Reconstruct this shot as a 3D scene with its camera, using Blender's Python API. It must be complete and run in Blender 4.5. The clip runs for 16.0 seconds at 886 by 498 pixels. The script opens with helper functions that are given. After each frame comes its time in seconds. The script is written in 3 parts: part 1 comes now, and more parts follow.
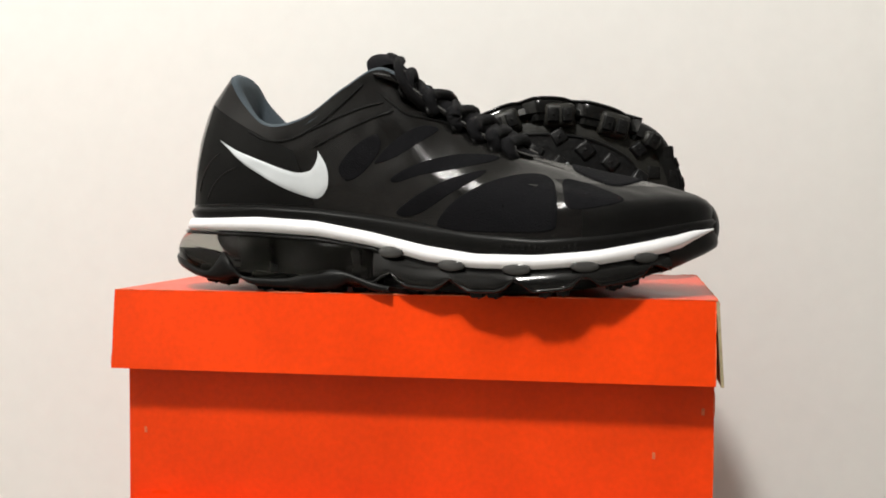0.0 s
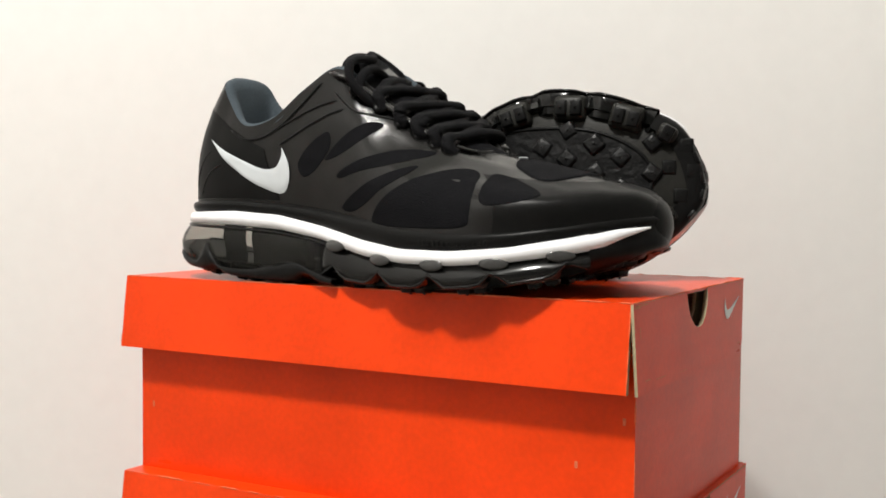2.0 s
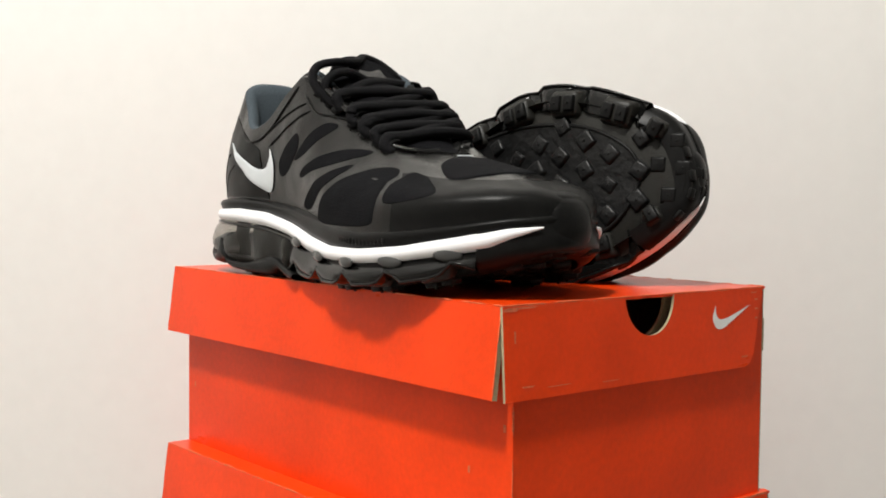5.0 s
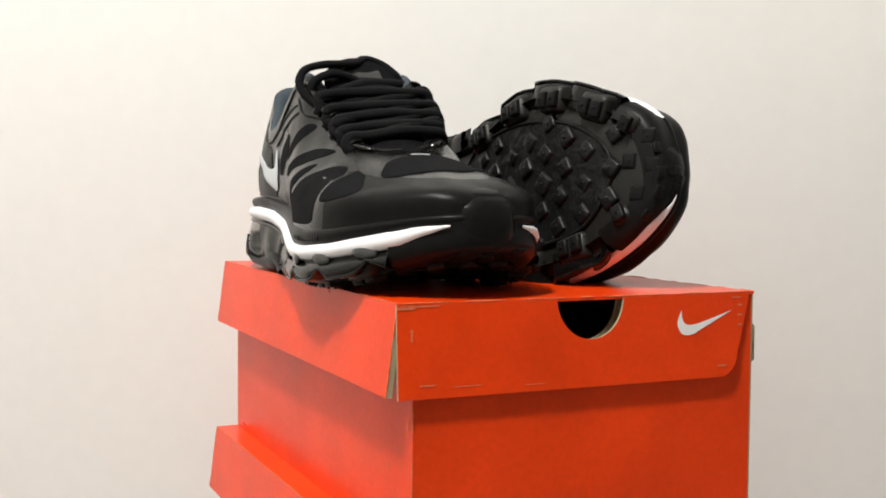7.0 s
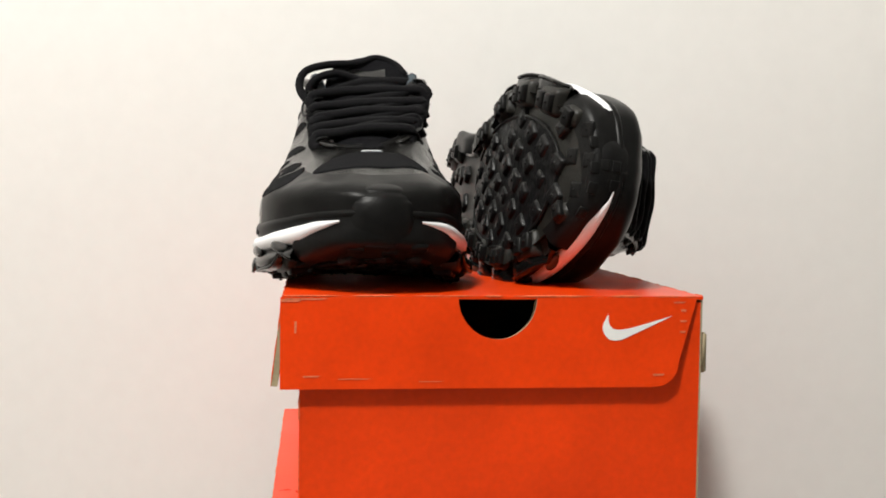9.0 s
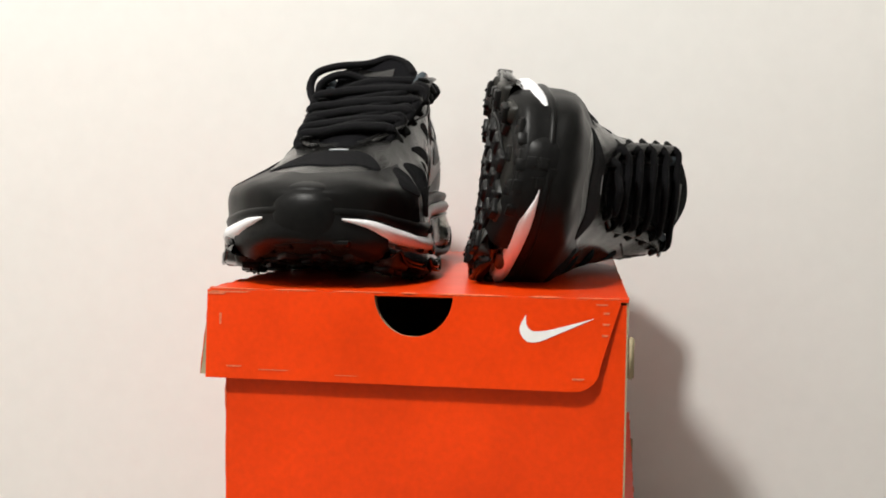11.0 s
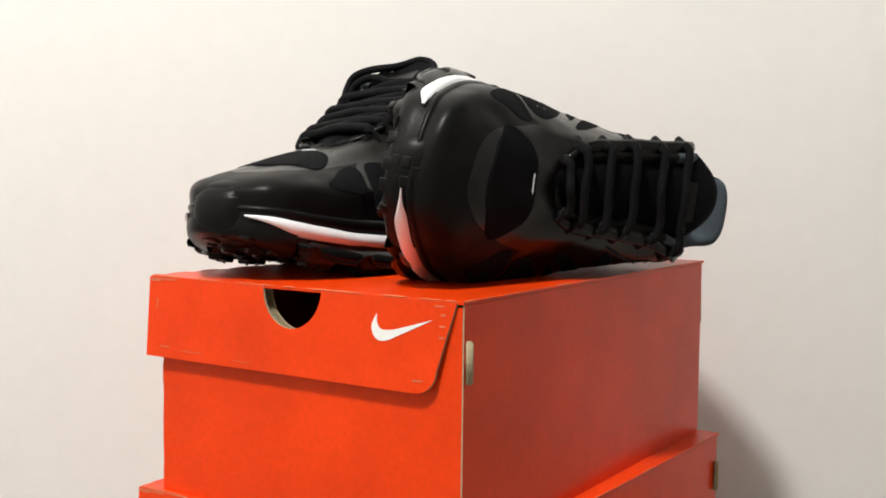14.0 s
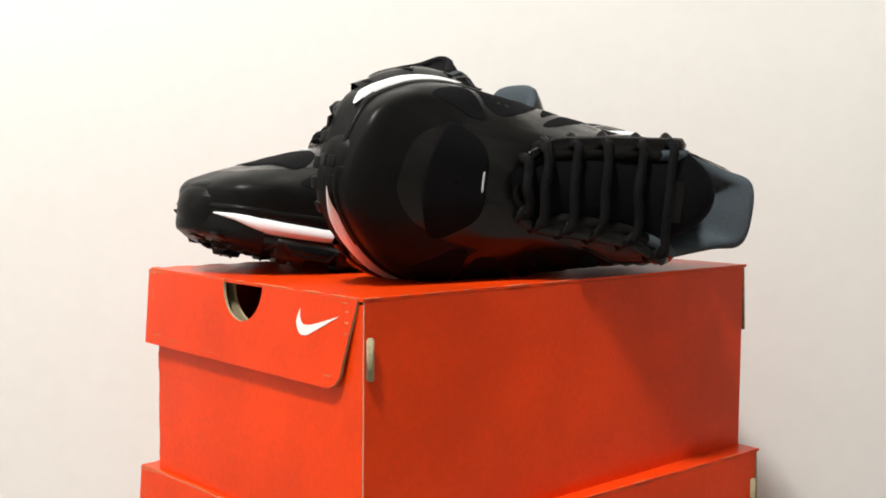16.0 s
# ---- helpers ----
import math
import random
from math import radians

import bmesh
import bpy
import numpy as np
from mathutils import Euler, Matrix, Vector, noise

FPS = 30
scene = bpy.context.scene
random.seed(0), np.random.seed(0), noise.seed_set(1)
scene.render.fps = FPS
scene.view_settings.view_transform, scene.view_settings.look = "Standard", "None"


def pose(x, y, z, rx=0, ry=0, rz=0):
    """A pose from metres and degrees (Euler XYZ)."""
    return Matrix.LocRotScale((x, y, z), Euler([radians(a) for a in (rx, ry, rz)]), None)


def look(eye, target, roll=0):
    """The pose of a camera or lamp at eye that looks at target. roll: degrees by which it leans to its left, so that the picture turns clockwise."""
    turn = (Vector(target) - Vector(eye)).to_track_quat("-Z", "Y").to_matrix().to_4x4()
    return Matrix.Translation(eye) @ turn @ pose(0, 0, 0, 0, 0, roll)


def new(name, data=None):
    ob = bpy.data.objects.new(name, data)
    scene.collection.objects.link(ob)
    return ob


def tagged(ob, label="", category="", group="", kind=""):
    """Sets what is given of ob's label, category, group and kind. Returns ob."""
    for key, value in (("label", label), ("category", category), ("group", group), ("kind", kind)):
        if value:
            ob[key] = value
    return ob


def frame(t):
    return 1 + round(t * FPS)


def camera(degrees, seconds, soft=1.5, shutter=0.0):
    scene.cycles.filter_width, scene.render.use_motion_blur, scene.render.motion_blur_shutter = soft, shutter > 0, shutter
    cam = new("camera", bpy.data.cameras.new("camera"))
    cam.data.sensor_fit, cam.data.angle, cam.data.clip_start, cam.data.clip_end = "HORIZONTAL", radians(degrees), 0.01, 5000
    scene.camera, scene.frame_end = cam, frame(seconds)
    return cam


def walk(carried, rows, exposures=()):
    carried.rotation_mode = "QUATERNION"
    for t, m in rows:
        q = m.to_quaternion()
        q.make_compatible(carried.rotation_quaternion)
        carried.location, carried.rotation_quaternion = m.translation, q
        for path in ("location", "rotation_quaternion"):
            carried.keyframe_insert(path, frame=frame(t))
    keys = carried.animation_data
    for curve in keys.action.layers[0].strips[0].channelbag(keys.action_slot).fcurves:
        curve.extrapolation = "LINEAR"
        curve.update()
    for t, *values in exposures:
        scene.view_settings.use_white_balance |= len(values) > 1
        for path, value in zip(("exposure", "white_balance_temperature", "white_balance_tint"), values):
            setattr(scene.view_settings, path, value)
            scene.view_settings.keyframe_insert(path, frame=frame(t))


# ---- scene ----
from mathutils.bvhtree import BVHTree

# The camera stands before the stack and nods a little.
cam = camera(43.57, 16.0, soft=1.8)
EYE = (0.0, -0.7167, 0.3056)
NOD = [  # seconds, pitch, roll
    (0.0, -2.73, -0.14),
    (0.5, -2.74, -0.19),
    (1.0, -2.78, -0.05),
    (1.5, -2.72, -0.17),
    (2.0, -2.95, -0.24),
    (2.5, -2.96, -0.29),
    (3.0, -2.97, -0.28),
    (3.5, -2.93, -0.34),
    (4.0, -2.98, -0.28),
    (4.5, -3.01, -0.26),
    (5.0, -3.01, -0.26),
    (5.5, -3.01, -0.27),
    (6.0, -3.01, -0.25),
    (6.5, -3.04, -0.21),
    (7.0, -3.09, -0.12),
    (7.5, -3.10, -0.22),
    (8.0, -3.11, -0.31),
    (8.5, -3.21, -0.32),
    (9.0, -3.28, -0.33),
    (9.5, -3.33, -0.33),
    (10.0, -3.36, -0.34),
    (10.5, -3.38, -0.32),
    (11.0, -3.39, -0.29),
    (11.5, -3.41, -0.23),
    (12.0, -3.44, -0.14),
    (12.5, -3.36, -0.28),
    (13.0, -3.31, -0.26),
    (13.5, -3.49, -0.40),
    (14.0, -3.44, -0.35),
    (14.5, -3.37, -0.31),
    (15.0, -3.45, -0.26),
    (15.5, -3.45, -0.23),
    (16.0, -3.50, -0.30),
]
walk(cam, [(t, pose(*EYE, 90 + p, r, 0.565)) for t, p, r in NOD], exposures=[(0.0, 0.0), (7.6, 0.0), (8.0, -0.10), (8.4, 0.0), (14.8, 0.0), (16.0, 0.16)])

# The stack turns on an upright axis at the world's origin: seconds, degrees clockwise.
TURNING = [
    (0.0, 9.29),
    (0.5, 14.01),
    (1.0, 20.81),
    (1.5, 24.75),
    (2.0, 28.83),
    (2.5, 32.35),
    (3.0, 35.76),
    (3.5, 38.40),
    (4.0, 42.50),
    (4.5, 46.20),
    (5.0, 49.48),
    (5.5, 52.67),
    (6.0, 56.10),
    (6.5, 60.09),
    (7.0, 64.64),
    (7.5, 69.14),
    (8.0, 73.69),
    (8.5, 78.64),
    (9.0, 82.92),
    (9.5, 86.95),
    (10.0, 90.72),
    (10.5, 94.45),
    (11.0, 98.31),
    (11.5, 102.53),
    (12.0, 107.09),
    (12.5, 110.85),
    (13.0, 114.76),
    (13.5, 119.39),
    (14.0, 123.25),
    (14.5, 127.23),
    (15.0, 130.10),
    (15.5, 133.63),
    (16.0, 137.59),
]
STACK = pose(-0.0124, -0.0025, 0.25, -0.445, 0.036, 0)  # the middle of the upper lid

# ---- light ----
world = bpy.data.worlds.new("room_air")
world.use_nodes = True
world.node_tree.nodes["Background"].inputs[0].default_value = (1.0, 0.97, 0.92, 1)
world.node_tree.nodes["Background"].inputs[1].default_value = 0.05
scene.world = world
scene.view_settings.exposure = 0.0


def lamp(name, eye, target, size, watts, colour):
    data = bpy.data.lights.new(name, "AREA")
    data.shape, data.size, data.energy, data.color = "DISK", size, watts, colour
    ob = new(name, data)
    ob.matrix_world = look(eye, target)
    return ob


lamp("ceiling_lamp", (-0.35, -0.86, 1.64), (0, 0, 0.3), 0.17, 31.0, (1.0, 0.98, 0.93))


# ---- materials ----
def material(name, colour, rough=0.5, metal=0.0, grain=0.0, grain_size=200.0, bump=0.0, bump_size=400.0, coat=0.0, stain=0.0,
             stain_size=9.0, transmit=0.0, spec=0.5, weave=0.0):
    """A surface with two scales of variation in colour and a fine relief."""
    m = bpy.data.materials.new(name)
    m.use_nodes = True
    t = m.node_tree
    b = t.nodes["Principled BSDF"]
    b.inputs["Roughness"].default_value, b.inputs["Metallic"].default_value = rough, metal
    b.inputs["Coat Weight"].default_value, b.inputs["Coat Roughness"].default_value = coat, 0.04
    b.inputs["Transmission Weight"].default_value = transmit
    b.inputs["Specular IOR Level"].default_value = spec
    b.inputs["Base Color"].default_value = (*colour, 1)
    where = t.nodes.new("ShaderNodeTexCoord")
    last = None
    for amount, size in ((stain, stain_size), (grain, grain_size)):
        if not amount:
            continue
        n = t.nodes.new("ShaderNodeTexNoise")
        n.inputs["Scale"].default_value, n.inputs["Detail"].default_value = size, 6
        t.links.new(where.outputs["Object"], n.inputs["Vector"])
        ramp = t.nodes.new("ShaderNodeMapRange")
        ramp.inputs["From Min"].default_value, ramp.inputs["From Max"].default_value = 0.3, 0.7
        ramp.inputs["To Min"].default_value, ramp.inputs["To Max"].default_value = 1 - amount, 1 + amount
        t.links.new(n.outputs["Fac"], ramp.inputs["Value"])
        mul = t.nodes.new("ShaderNodeVectorMath")
        mul.operation = "SCALE"
        if last is None:
            mul.inputs[0].default_value = colour
        else:
            t.links.new(last, mul.inputs[0])
        t.links.new(ramp.outputs[0], mul.inputs["Scale"])
        last = mul.outputs[0]
    if last is not None:
        t.links.new(last, b.inputs["Base Color"])
    if bump or weave:
        if weave:
            n = t.nodes.new("ShaderNodeTexVoronoi")
            n.inputs["Scale"].default_value = weave
            height = n.outputs["Distance"]
        else:
            n = t.nodes.new("ShaderNodeTexNoise")
            n.inputs["Scale"].default_value, n.inputs["Detail"].default_value = bump_size, 4
            height = n.outputs["Fac"]
        t.links.new(where.outputs["Object"], n.inputs["Vector"])
        bp = t.nodes.new("ShaderNodeBump")
        bp.inputs["Strength"].default_value, bp.inputs["Distance"].default_value = bump or 0.4, 0.0006
        t.links.new(height, bp.inputs["Height"])
        t.links.new(bp.outputs[0], b.inputs["Normal"])
    return m


M_WALL = material("wall_paint", (0.80, 0.79, 0.768), 0.7, grain=0.012, grain_size=60, stain=0.015, stain_size=3, bump=0.12, bump_size=90)
M_TABLE = material("table_top", (0.30, 0.28, 0.255), 0.6, grain=0.05, grain_size=80, stain=0.05)
M_CARD = material("printed_orange_card", (0.78, 0.050, 0.0034), 0.30, spec=0.18, grain=0.05, grain_size=300, stain=0.13, stain_size=14, bump=0.10, bump_size=260)
# the print's gloss is uneven, in streaks along the card
_t = M_CARD.node_tree
_where, _map, _noise, _range = (_t.nodes.new(k) for k in ("ShaderNodeTexCoord", "ShaderNodeMapping", "ShaderNodeTexNoise", "ShaderNodeMapRange"))
_map.inputs["Scale"].default_value = (12, 12, 70)
_noise.inputs["Scale"].default_value, _noise.inputs["Detail"].default_value = 1.6, 8
_range.inputs["To Min"].default_value, _range.inputs["To Max"].default_value = 0.24, 0.36
_t.links.new(_where.outputs["Object"], _map.inputs["Vector"])
_t.links.new(_map.outputs[0], _noise.inputs["Vector"])
_t.links.new(_noise.outputs["Fac"], _range.inputs["Value"])
_t.links.new(_range.outputs[0], _t.nodes["Principled BSDF"].inputs["Roughness"])
M_KRAFT = material("bare_card_edge", (0.37, 0.31, 0.19), 0.8, grain=0.12, grain_size=400, stain=0.1)
M_PRINT = material("white_print", (0.80, 0.80, 0.79), 0.45, grain=0.03, stain=0.03)
M_SCUFF = material("scuffed_card", (0.66, 0.15, 0.06), 0.7, grain=0.25, grain_size=900)
M_WORN = material("rubbed_card_edge", (0.72, 0.135, 0.045), 0.7, grain=0.3, grain_size=700)
M_FILM = material("grey_film", (0.0050, 0.0048, 0.0046), 0.16, grain=0.10, grain_size=500, stain=0.15, stain_size=30, weave=1250, bump=0.14, spec=0.31)
M_MESH = material("black_mesh", (0.0052, 0.0052, 0.0062), 0.8, grain=0.2, grain_size=900, weave=1300, bump=0.5, spec=0.06)
M_CAP = material("matt_black_synthetic", (0.0072, 0.0072, 0.0070), 0.33, spec=0.08, grain=0.1, grain_size=300, stain=0.1, stain_size=20, bump=0.08, bump_size=900)
M_RUBBER = material("black_rubber", (0.0075, 0.0075, 0.0074), 0.36, spec=0.10, grain=0.15, grain_size=250, stain=0.15, stain_size=25, bump=0.15, bump_size=500)
M_OUTSOLE = material("worn_grey_rubber", (0.0150, 0.0146, 0.0125), 0.42, spec=0.22, grain=0.15, grain_size=350, stain=0.25, stain_size=22, bump=0.3, bump_size=700)
M_WHITE = material("white_foam", (0.82, 0.82, 0.84), 0.45, grain=0.02, grain_size=500, stain=0.02, stain_size=30, bump=0.05, bump_size=900)
M_AIR = material("smoky_clear_plastic", (0.36, 0.37, 0.34), 0.06, transmit=1.0, coat=0.45, stain=0.15, stain_size=30, spec=0.6)
M_AIR.node_tree.nodes["Principled BSDF"].inputs["IOR"].default_value = 1.06
M_SMOKE = material("dark_smoky_plastic", (0.0050, 0.0050, 0.0048), 0.14, stain=0.2, stain_size=40, spec=0.26)
M_CORE = material("dark_cushion_core", (0.012, 0.0125, 0.0115), 0.35, spec=0.15, grain=0.15, stain=0.9, stain_size=30)
M_CAPLET = material("smoky_grey_plastic", (0.05, 0.05, 0.049), 0.16, spec=0.4, stain=0.2, stain_size=60)
M_FIELD = material("wrinkled_black_rubber", (0.0062, 0.0062, 0.0064), 0.36, spec=0.20, grain=0.2, grain_size=400, stain=0.3, stain_size=40, bump=0.7, bump_size=170)
M_FIELD.node_tree.nodes["Bump"].inputs["Distance"].default_value = 0.0016
M_LINING = material("blue_grey_lining", (0.055, 0.070, 0.082), 0.85, grain=0.15, grain_size=900, stain=0.1, weave=1500, bump=0.3, spec=0.2)
M_LACE = material("black_lace", (0.0058, 0.0058, 0.0066), 0.8, grain=0.3, grain_size=1500, weave=1600, bump=0.6, spec=0.10)
M_MARK = material("white_leather_mark", (0.54, 0.57, 0.59), 0.4, grain=0.02, stain=0.02, bump=0.05, bump_size=900)


# ---- mesh helpers ----
def part(name, bm, mat, parent, label="", smooth=True):
    """One mesh object out of a bmesh, under a thing or part."""
    me = bpy.data.meshes.new(name)
    bmesh.ops.recalc_face_normals(bm, faces=bm.faces)
    for f in bm.faces:
        f.smooth = smooth
    bm.to_mesh(me)
    bm.free()
    for m in (mat if isinstance(mat, (list, tuple)) else [mat]):
        me.materials.append(m)
    ob = new(name, me)
    ob.parent = parent
    if label:
        tagged(ob, label)
    return ob


def thing(name, label, category, group=""):
    return tagged(new(name), label, category, group)


def glide(points, n):
    """Points on a smooth curve through the given ones, n to each stretch."""
    p = np.asarray(points, float)
    p = np.concatenate([[2 * p[0] - p[1]], p, [2 * p[-1] - p[-2]]])
    out = []
    for i in range(1, len(p) - 2):
        for s in range(n):
            u = s / n
            a, b, c, d = p[i - 1], p[i], p[i + 1], p[i + 2]
            out.append(0.5 * (2 * b + (c - a) * u + (2 * a - 5 * b + 4 * c - d) * u * u + (3 * b - a - 3 * c + d) * u ** 3))
    out.append(p[-2])
    return np.array(out)


def sheet(rows, closed=False):
    """A surface through rows of points."""
    bm = bmesh.new()
    grid = [[bm.verts.new(tuple(q)) for q in r] for r in rows]
    w = len(grid[0])
    for a, b in zip(grid, grid[1:]):
        for j in range(w if closed else w - 1):
            k = (j + 1) % w
            try:
                bm.faces.new((a[j], a[k], b[k], b[j]))
            except ValueError:
                pass
    return bm


def tube(path, wide, thick, n=8):
    """A flattened cord along a path, with rounded ends."""
    path = np.asarray(path, float)
    rows = []
    for i, p in enumerate(path):
        d = path[min(i + 1, len(path) - 1)] - path[max(i - 1, 0)]
        d /= np.linalg.norm(d) + 1e-9
        side = np.cross(d, (0, 0, 1.0))
        side = side / np.linalg.norm(side) if np.linalg.norm(side) > 1e-3 else np.array((0, 1.0, 0))
        up = np.cross(side, d)
        k = 0.35 if i in (0, len(path) - 1) else 1.0
        rows.append([p + k * (wide * math.cos(a) * side + thick * math.sin(a) * up) for a in (2 * math.pi * j / n for j in range(n))])
    bm = sheet(rows, closed=True)
    bm.verts.ensure_lookup_table()
    bm.faces.new(bm.verts[:n])
    bm.faces.new(bm.verts[-n:])
    return bm


def mesh_of(bm):
    """A bmesh as loose mesh data, to be joined into another."""
    me = bpy.data.meshes.new("piece")
    bm.to_mesh(me)
    bm.free()
    return me


def block(w, d, h, bevel=0.0012, taper=0.85):
    """A bevelled pad, w by d, from z = 0 down to -h."""
    bm = bmesh.new()
    bmesh.ops.create_cube(bm, size=1.0)
    for v in bm.verts:
        k = taper if v.co.z < 0 else 1.0
        v.co = (v.co.x * w * k, v.co.y * d * k, (v.co.z - 0.5) * h)
    bmesh.ops.bevel(bm, geom=list(bm.edges), offset=bevel, segments=2, profile=0.5, affect="EDGES")
    return bm


def panel(outline, thick, m, bend=None):
    """A card panel: its outline in (u, v), its print at w = 0 and its bare back at w = -thick, put to its place by m."""
    bm = bmesh.new()
    top = [bm.verts.new(m @ Vector((u, v, 0))) for u, v in outline]
    low = [bm.verts.new(m @ Vector((u, v, -thick))) for u, v in outline]
    bm.faces.new(top)
    back = bm.faces.new(low[::-1])
    back.material_index = 1
    n = len(top)
    for i in range(n):
        f = bm.faces.new((top[i], low[i], low[(i + 1) % n], top[(i + 1) % n]))
        f.material_index = 1
    bmesh.ops.triangulate(bm, faces=[f for f in bm.faces if len(f.verts) > 4])
    return bm


def columns(us, low, top, thick, m):
    """A card panel between two edges low(u) and top(u), printed at w = 0, bare at w = -thick."""
    bm = bmesh.new()
    grid = [[bm.verts.new(m @ Vector((u, v, w))) for v, w in ((low(u), 0), (top(u), 0), (top(u), -thick), (low(u), -thick))] for u in us]
    for a, b in zip(grid, grid[1:]):
        for i in range(4):
            f = bm.faces.new((a[i], b[i], b[(i + 1) % 4], a[(i + 1) % 4]))
            f.material_index = 0 if i == 0 else 1
    for e in (grid[0], grid[-1]):
        bm.faces.new(e).material_index = 1
    return bm


def basis(o, u, v):
    """The matrix with its origin at o and its first two axes along u and v."""
    u, v = Vector(u).normalized(), Vector(v).normalized()
    w = u.cross(v).normalized()
    v = w.cross(u)
    return Matrix.Translation(o) @ Matrix((u, v, w)).transposed().to_4x4()


# ---- the room ----
FLOOR, CEILING, BACK = -0.002, 1.70, 0.219


def slab(name, lo, hi, mat, label):
    bm = bmesh.new()
    bmesh.ops.create_cube(bm, size=1.0)
    for v in bm.verts:
        v.co = [lo[i] + (v.co[i] + 0.5) * (hi[i] - lo[i]) for i in range(3)]
    return tagged(part(name, bm, mat, None, label, smooth=False), kind="structure", category=name.split("_")[0])


# Unseen walls: west put near and east far, so soft fill comes from the left.
WEST, EAST, SOUTH = -0.85, 2.30, -3.40
slab("wall_north", (WEST, BACK, FLOOR), (EAST, BACK + 0.1, CEILING), M_WALL, "unseen plain off-white painted wall close behind the boxes")
# unseen, set far back so that the glossy film reflects less light
slab("wall_south", (WEST, SOUTH - 0.1, FLOOR), (EAST, SOUTH, CEILING), M_WALL, "unseen plain off-white painted wall")
# unseen, added close by to bounce lamp light onto the left faces
slab("wall_west", (WEST - 0.1, SOUTH - 0.1, FLOOR), (WEST, BACK + 0.1, CEILING), M_WALL, "unseen plain off-white painted wall")
slab("wall_east", (EAST, SOUTH - 0.1, FLOOR), (EAST + 0.1, BACK + 0.1, CEILING), M_WALL, "unseen plain off-white painted wall")
slab("ceiling", (WEST - 0.1, SOUTH - 0.1, CEILING), (EAST + 0.1, BACK + 0.1, CEILING + 0.1), M_WALL, "plain white ceiling")
# unseen support, added; its tone is set for the bounce light from below
slab("floor", (WEST - 0.1, SOUTH - 0.1, FLOOR - 0.1), (EAST + 0.1, BACK + 0.1, FLOOR), M_TABLE, "unseen plain dull beige supporting surface")


# ---- shoe boxes ----
def shoe_box(label, front, back, x0, x1, high, tab_x, notch_y, skew=0.0):
    """A lidded card box. Its own origin is at the middle of its base; front and back are the y of the body's long sides."""
    box = thing("shoe_box", label, "box", "stacked shoe boxes")
    card = [M_CARD, M_KRAFT]
    th, fl, drop = 0.0016, 0.0085, 0.045
    long, deep, body = x1 - x0, back - front, high - 0.003
    lid_f = front - fl

    def side(name, outline, o, u, v, t=th, parent=box, text=""):
        return part(name, panel(outline, t, basis(o, u, v)), card, parent, text, smooth=False)

    rect = lambda w, h: [(0, 0), (w, 0), (w, h), (0, h)]
    ym = notch_y

    def bite(y, r, d):
        k = (y - ym) / r
        return d * math.sqrt(max(0.0, 1 - k * k)) if abs(k) < 1 else 0.0

    def steps(y0, y1, r):
        inner = [ym + r * math.cos(a) for a in np.linspace(math.pi, 0, 21)]
        return [y0, *[y for y in inner], y1]

    part("front_wall", panel(rect(long, body), th, basis((x0, front, 0), (1, 0, 0), (0, 0, 1))), [M_CARD, M_CARD], box, smooth=False)
    side("back_wall", rect(long, high - 0.0018), (x1, back, 0), (-1, 0, 0), (0, 0, 1), t=0.0010)
    part("end_wall", columns(steps(front + 0.0014, back - 0.0008, 0.022), lambda y: 0.0, lambda y: body - bite(y, 0.022, 0.0235), th, basis((x1, 0, 0), (0, 1, 0), (0, 0, 1))), card, box, smooth=False)
    side("end_wall", rect(deep - 0.0024, body), (x0, back - 0.0008, 0), (0, -1, 0), (0, 0, 1))
    side("base", rect(long - 0.004, deep - 0.004), (x0 + 0.002, front + 0.002, 0.002), (1, 0, 0), (0, 1, 0))
    part("inner_lip", columns(steps(front + 0.004, back - 0.004, 0.0205), lambda y: high - 0.060, lambda y: body - bite(y, 0.0205, 0.0205), th, basis((x1 - 0.0055, 0, 0), (0, 1, 0), (0, 0, 1))), M_KRAFT, box, "bare card lip inside the thumb notch", smooth=False)
    # lid: top, front flange that stands off at its foot, an end flap with a thumb notch, a plain end flap
    l0, l1 = x0 - 0.0045, x1 + 0.0008
    lid = part("lid_top", panel(rect(l1 - l0, back - lid_f), th, basis((l0, lid_f, high), (1, 0, 0), (0, 1, 0))), [M_CARD, M_CARD], box, "orange card lid", smooth=False)
    side("front_flange", rect(l1 - l0 - 0.001, drop), (l1 - 0.001, lid_f - 0.0002, high - 0.0006), (-1, 0, 0), (0, -0.0056, -drop), t=0.0034, parent=lid)
    out = Vector((0.0030, 0, -drop))
    m = basis((l1 + 0.0006, 0, high - 0.0006), (0, 1, 0), out)
    f0, f1 = lid_f - 0.001, back - 0.0035

    flap = drop + 0.0008

    def foot(y):
        """The flap's lower edge: rounded off at the back, with its back edge slanting."""
        if y > f1 - 0.0225:
            k = min((y - f1 + 0.0225) / 0.0125, 1.0)
            r = flap - 0.012 + 0.012 * math.sqrt(max(0.0, 1 - k * k))
            return r if k < 1 else max(0.0, (f1 - y) / 0.010 * (flap - 0.012))
        return flap

    us = steps(f0, f1 - 0.0225, 0.0202) + [f1 - 0.0225 + 0.0125 * math.sin(a) for a in np.linspace(0.15, math.pi / 2, 9)] + [f1 - 0.005, f1]
    end = part("end_flap", columns(us, lambda y: bite(y, 0.0202, 0.0212), lambda y: max(foot(y), 0.0004), -th, m), card, lid, "orange end flap with a half-round thumb notch", smooth=False)
    side("end_flap", rect(back - lid_f - 0.003, drop), (l0 - 0.0002, lid_f + 0.001, high - 0.0006), (0, 1, 0), (-0.003, 0, -drop), parent=lid)
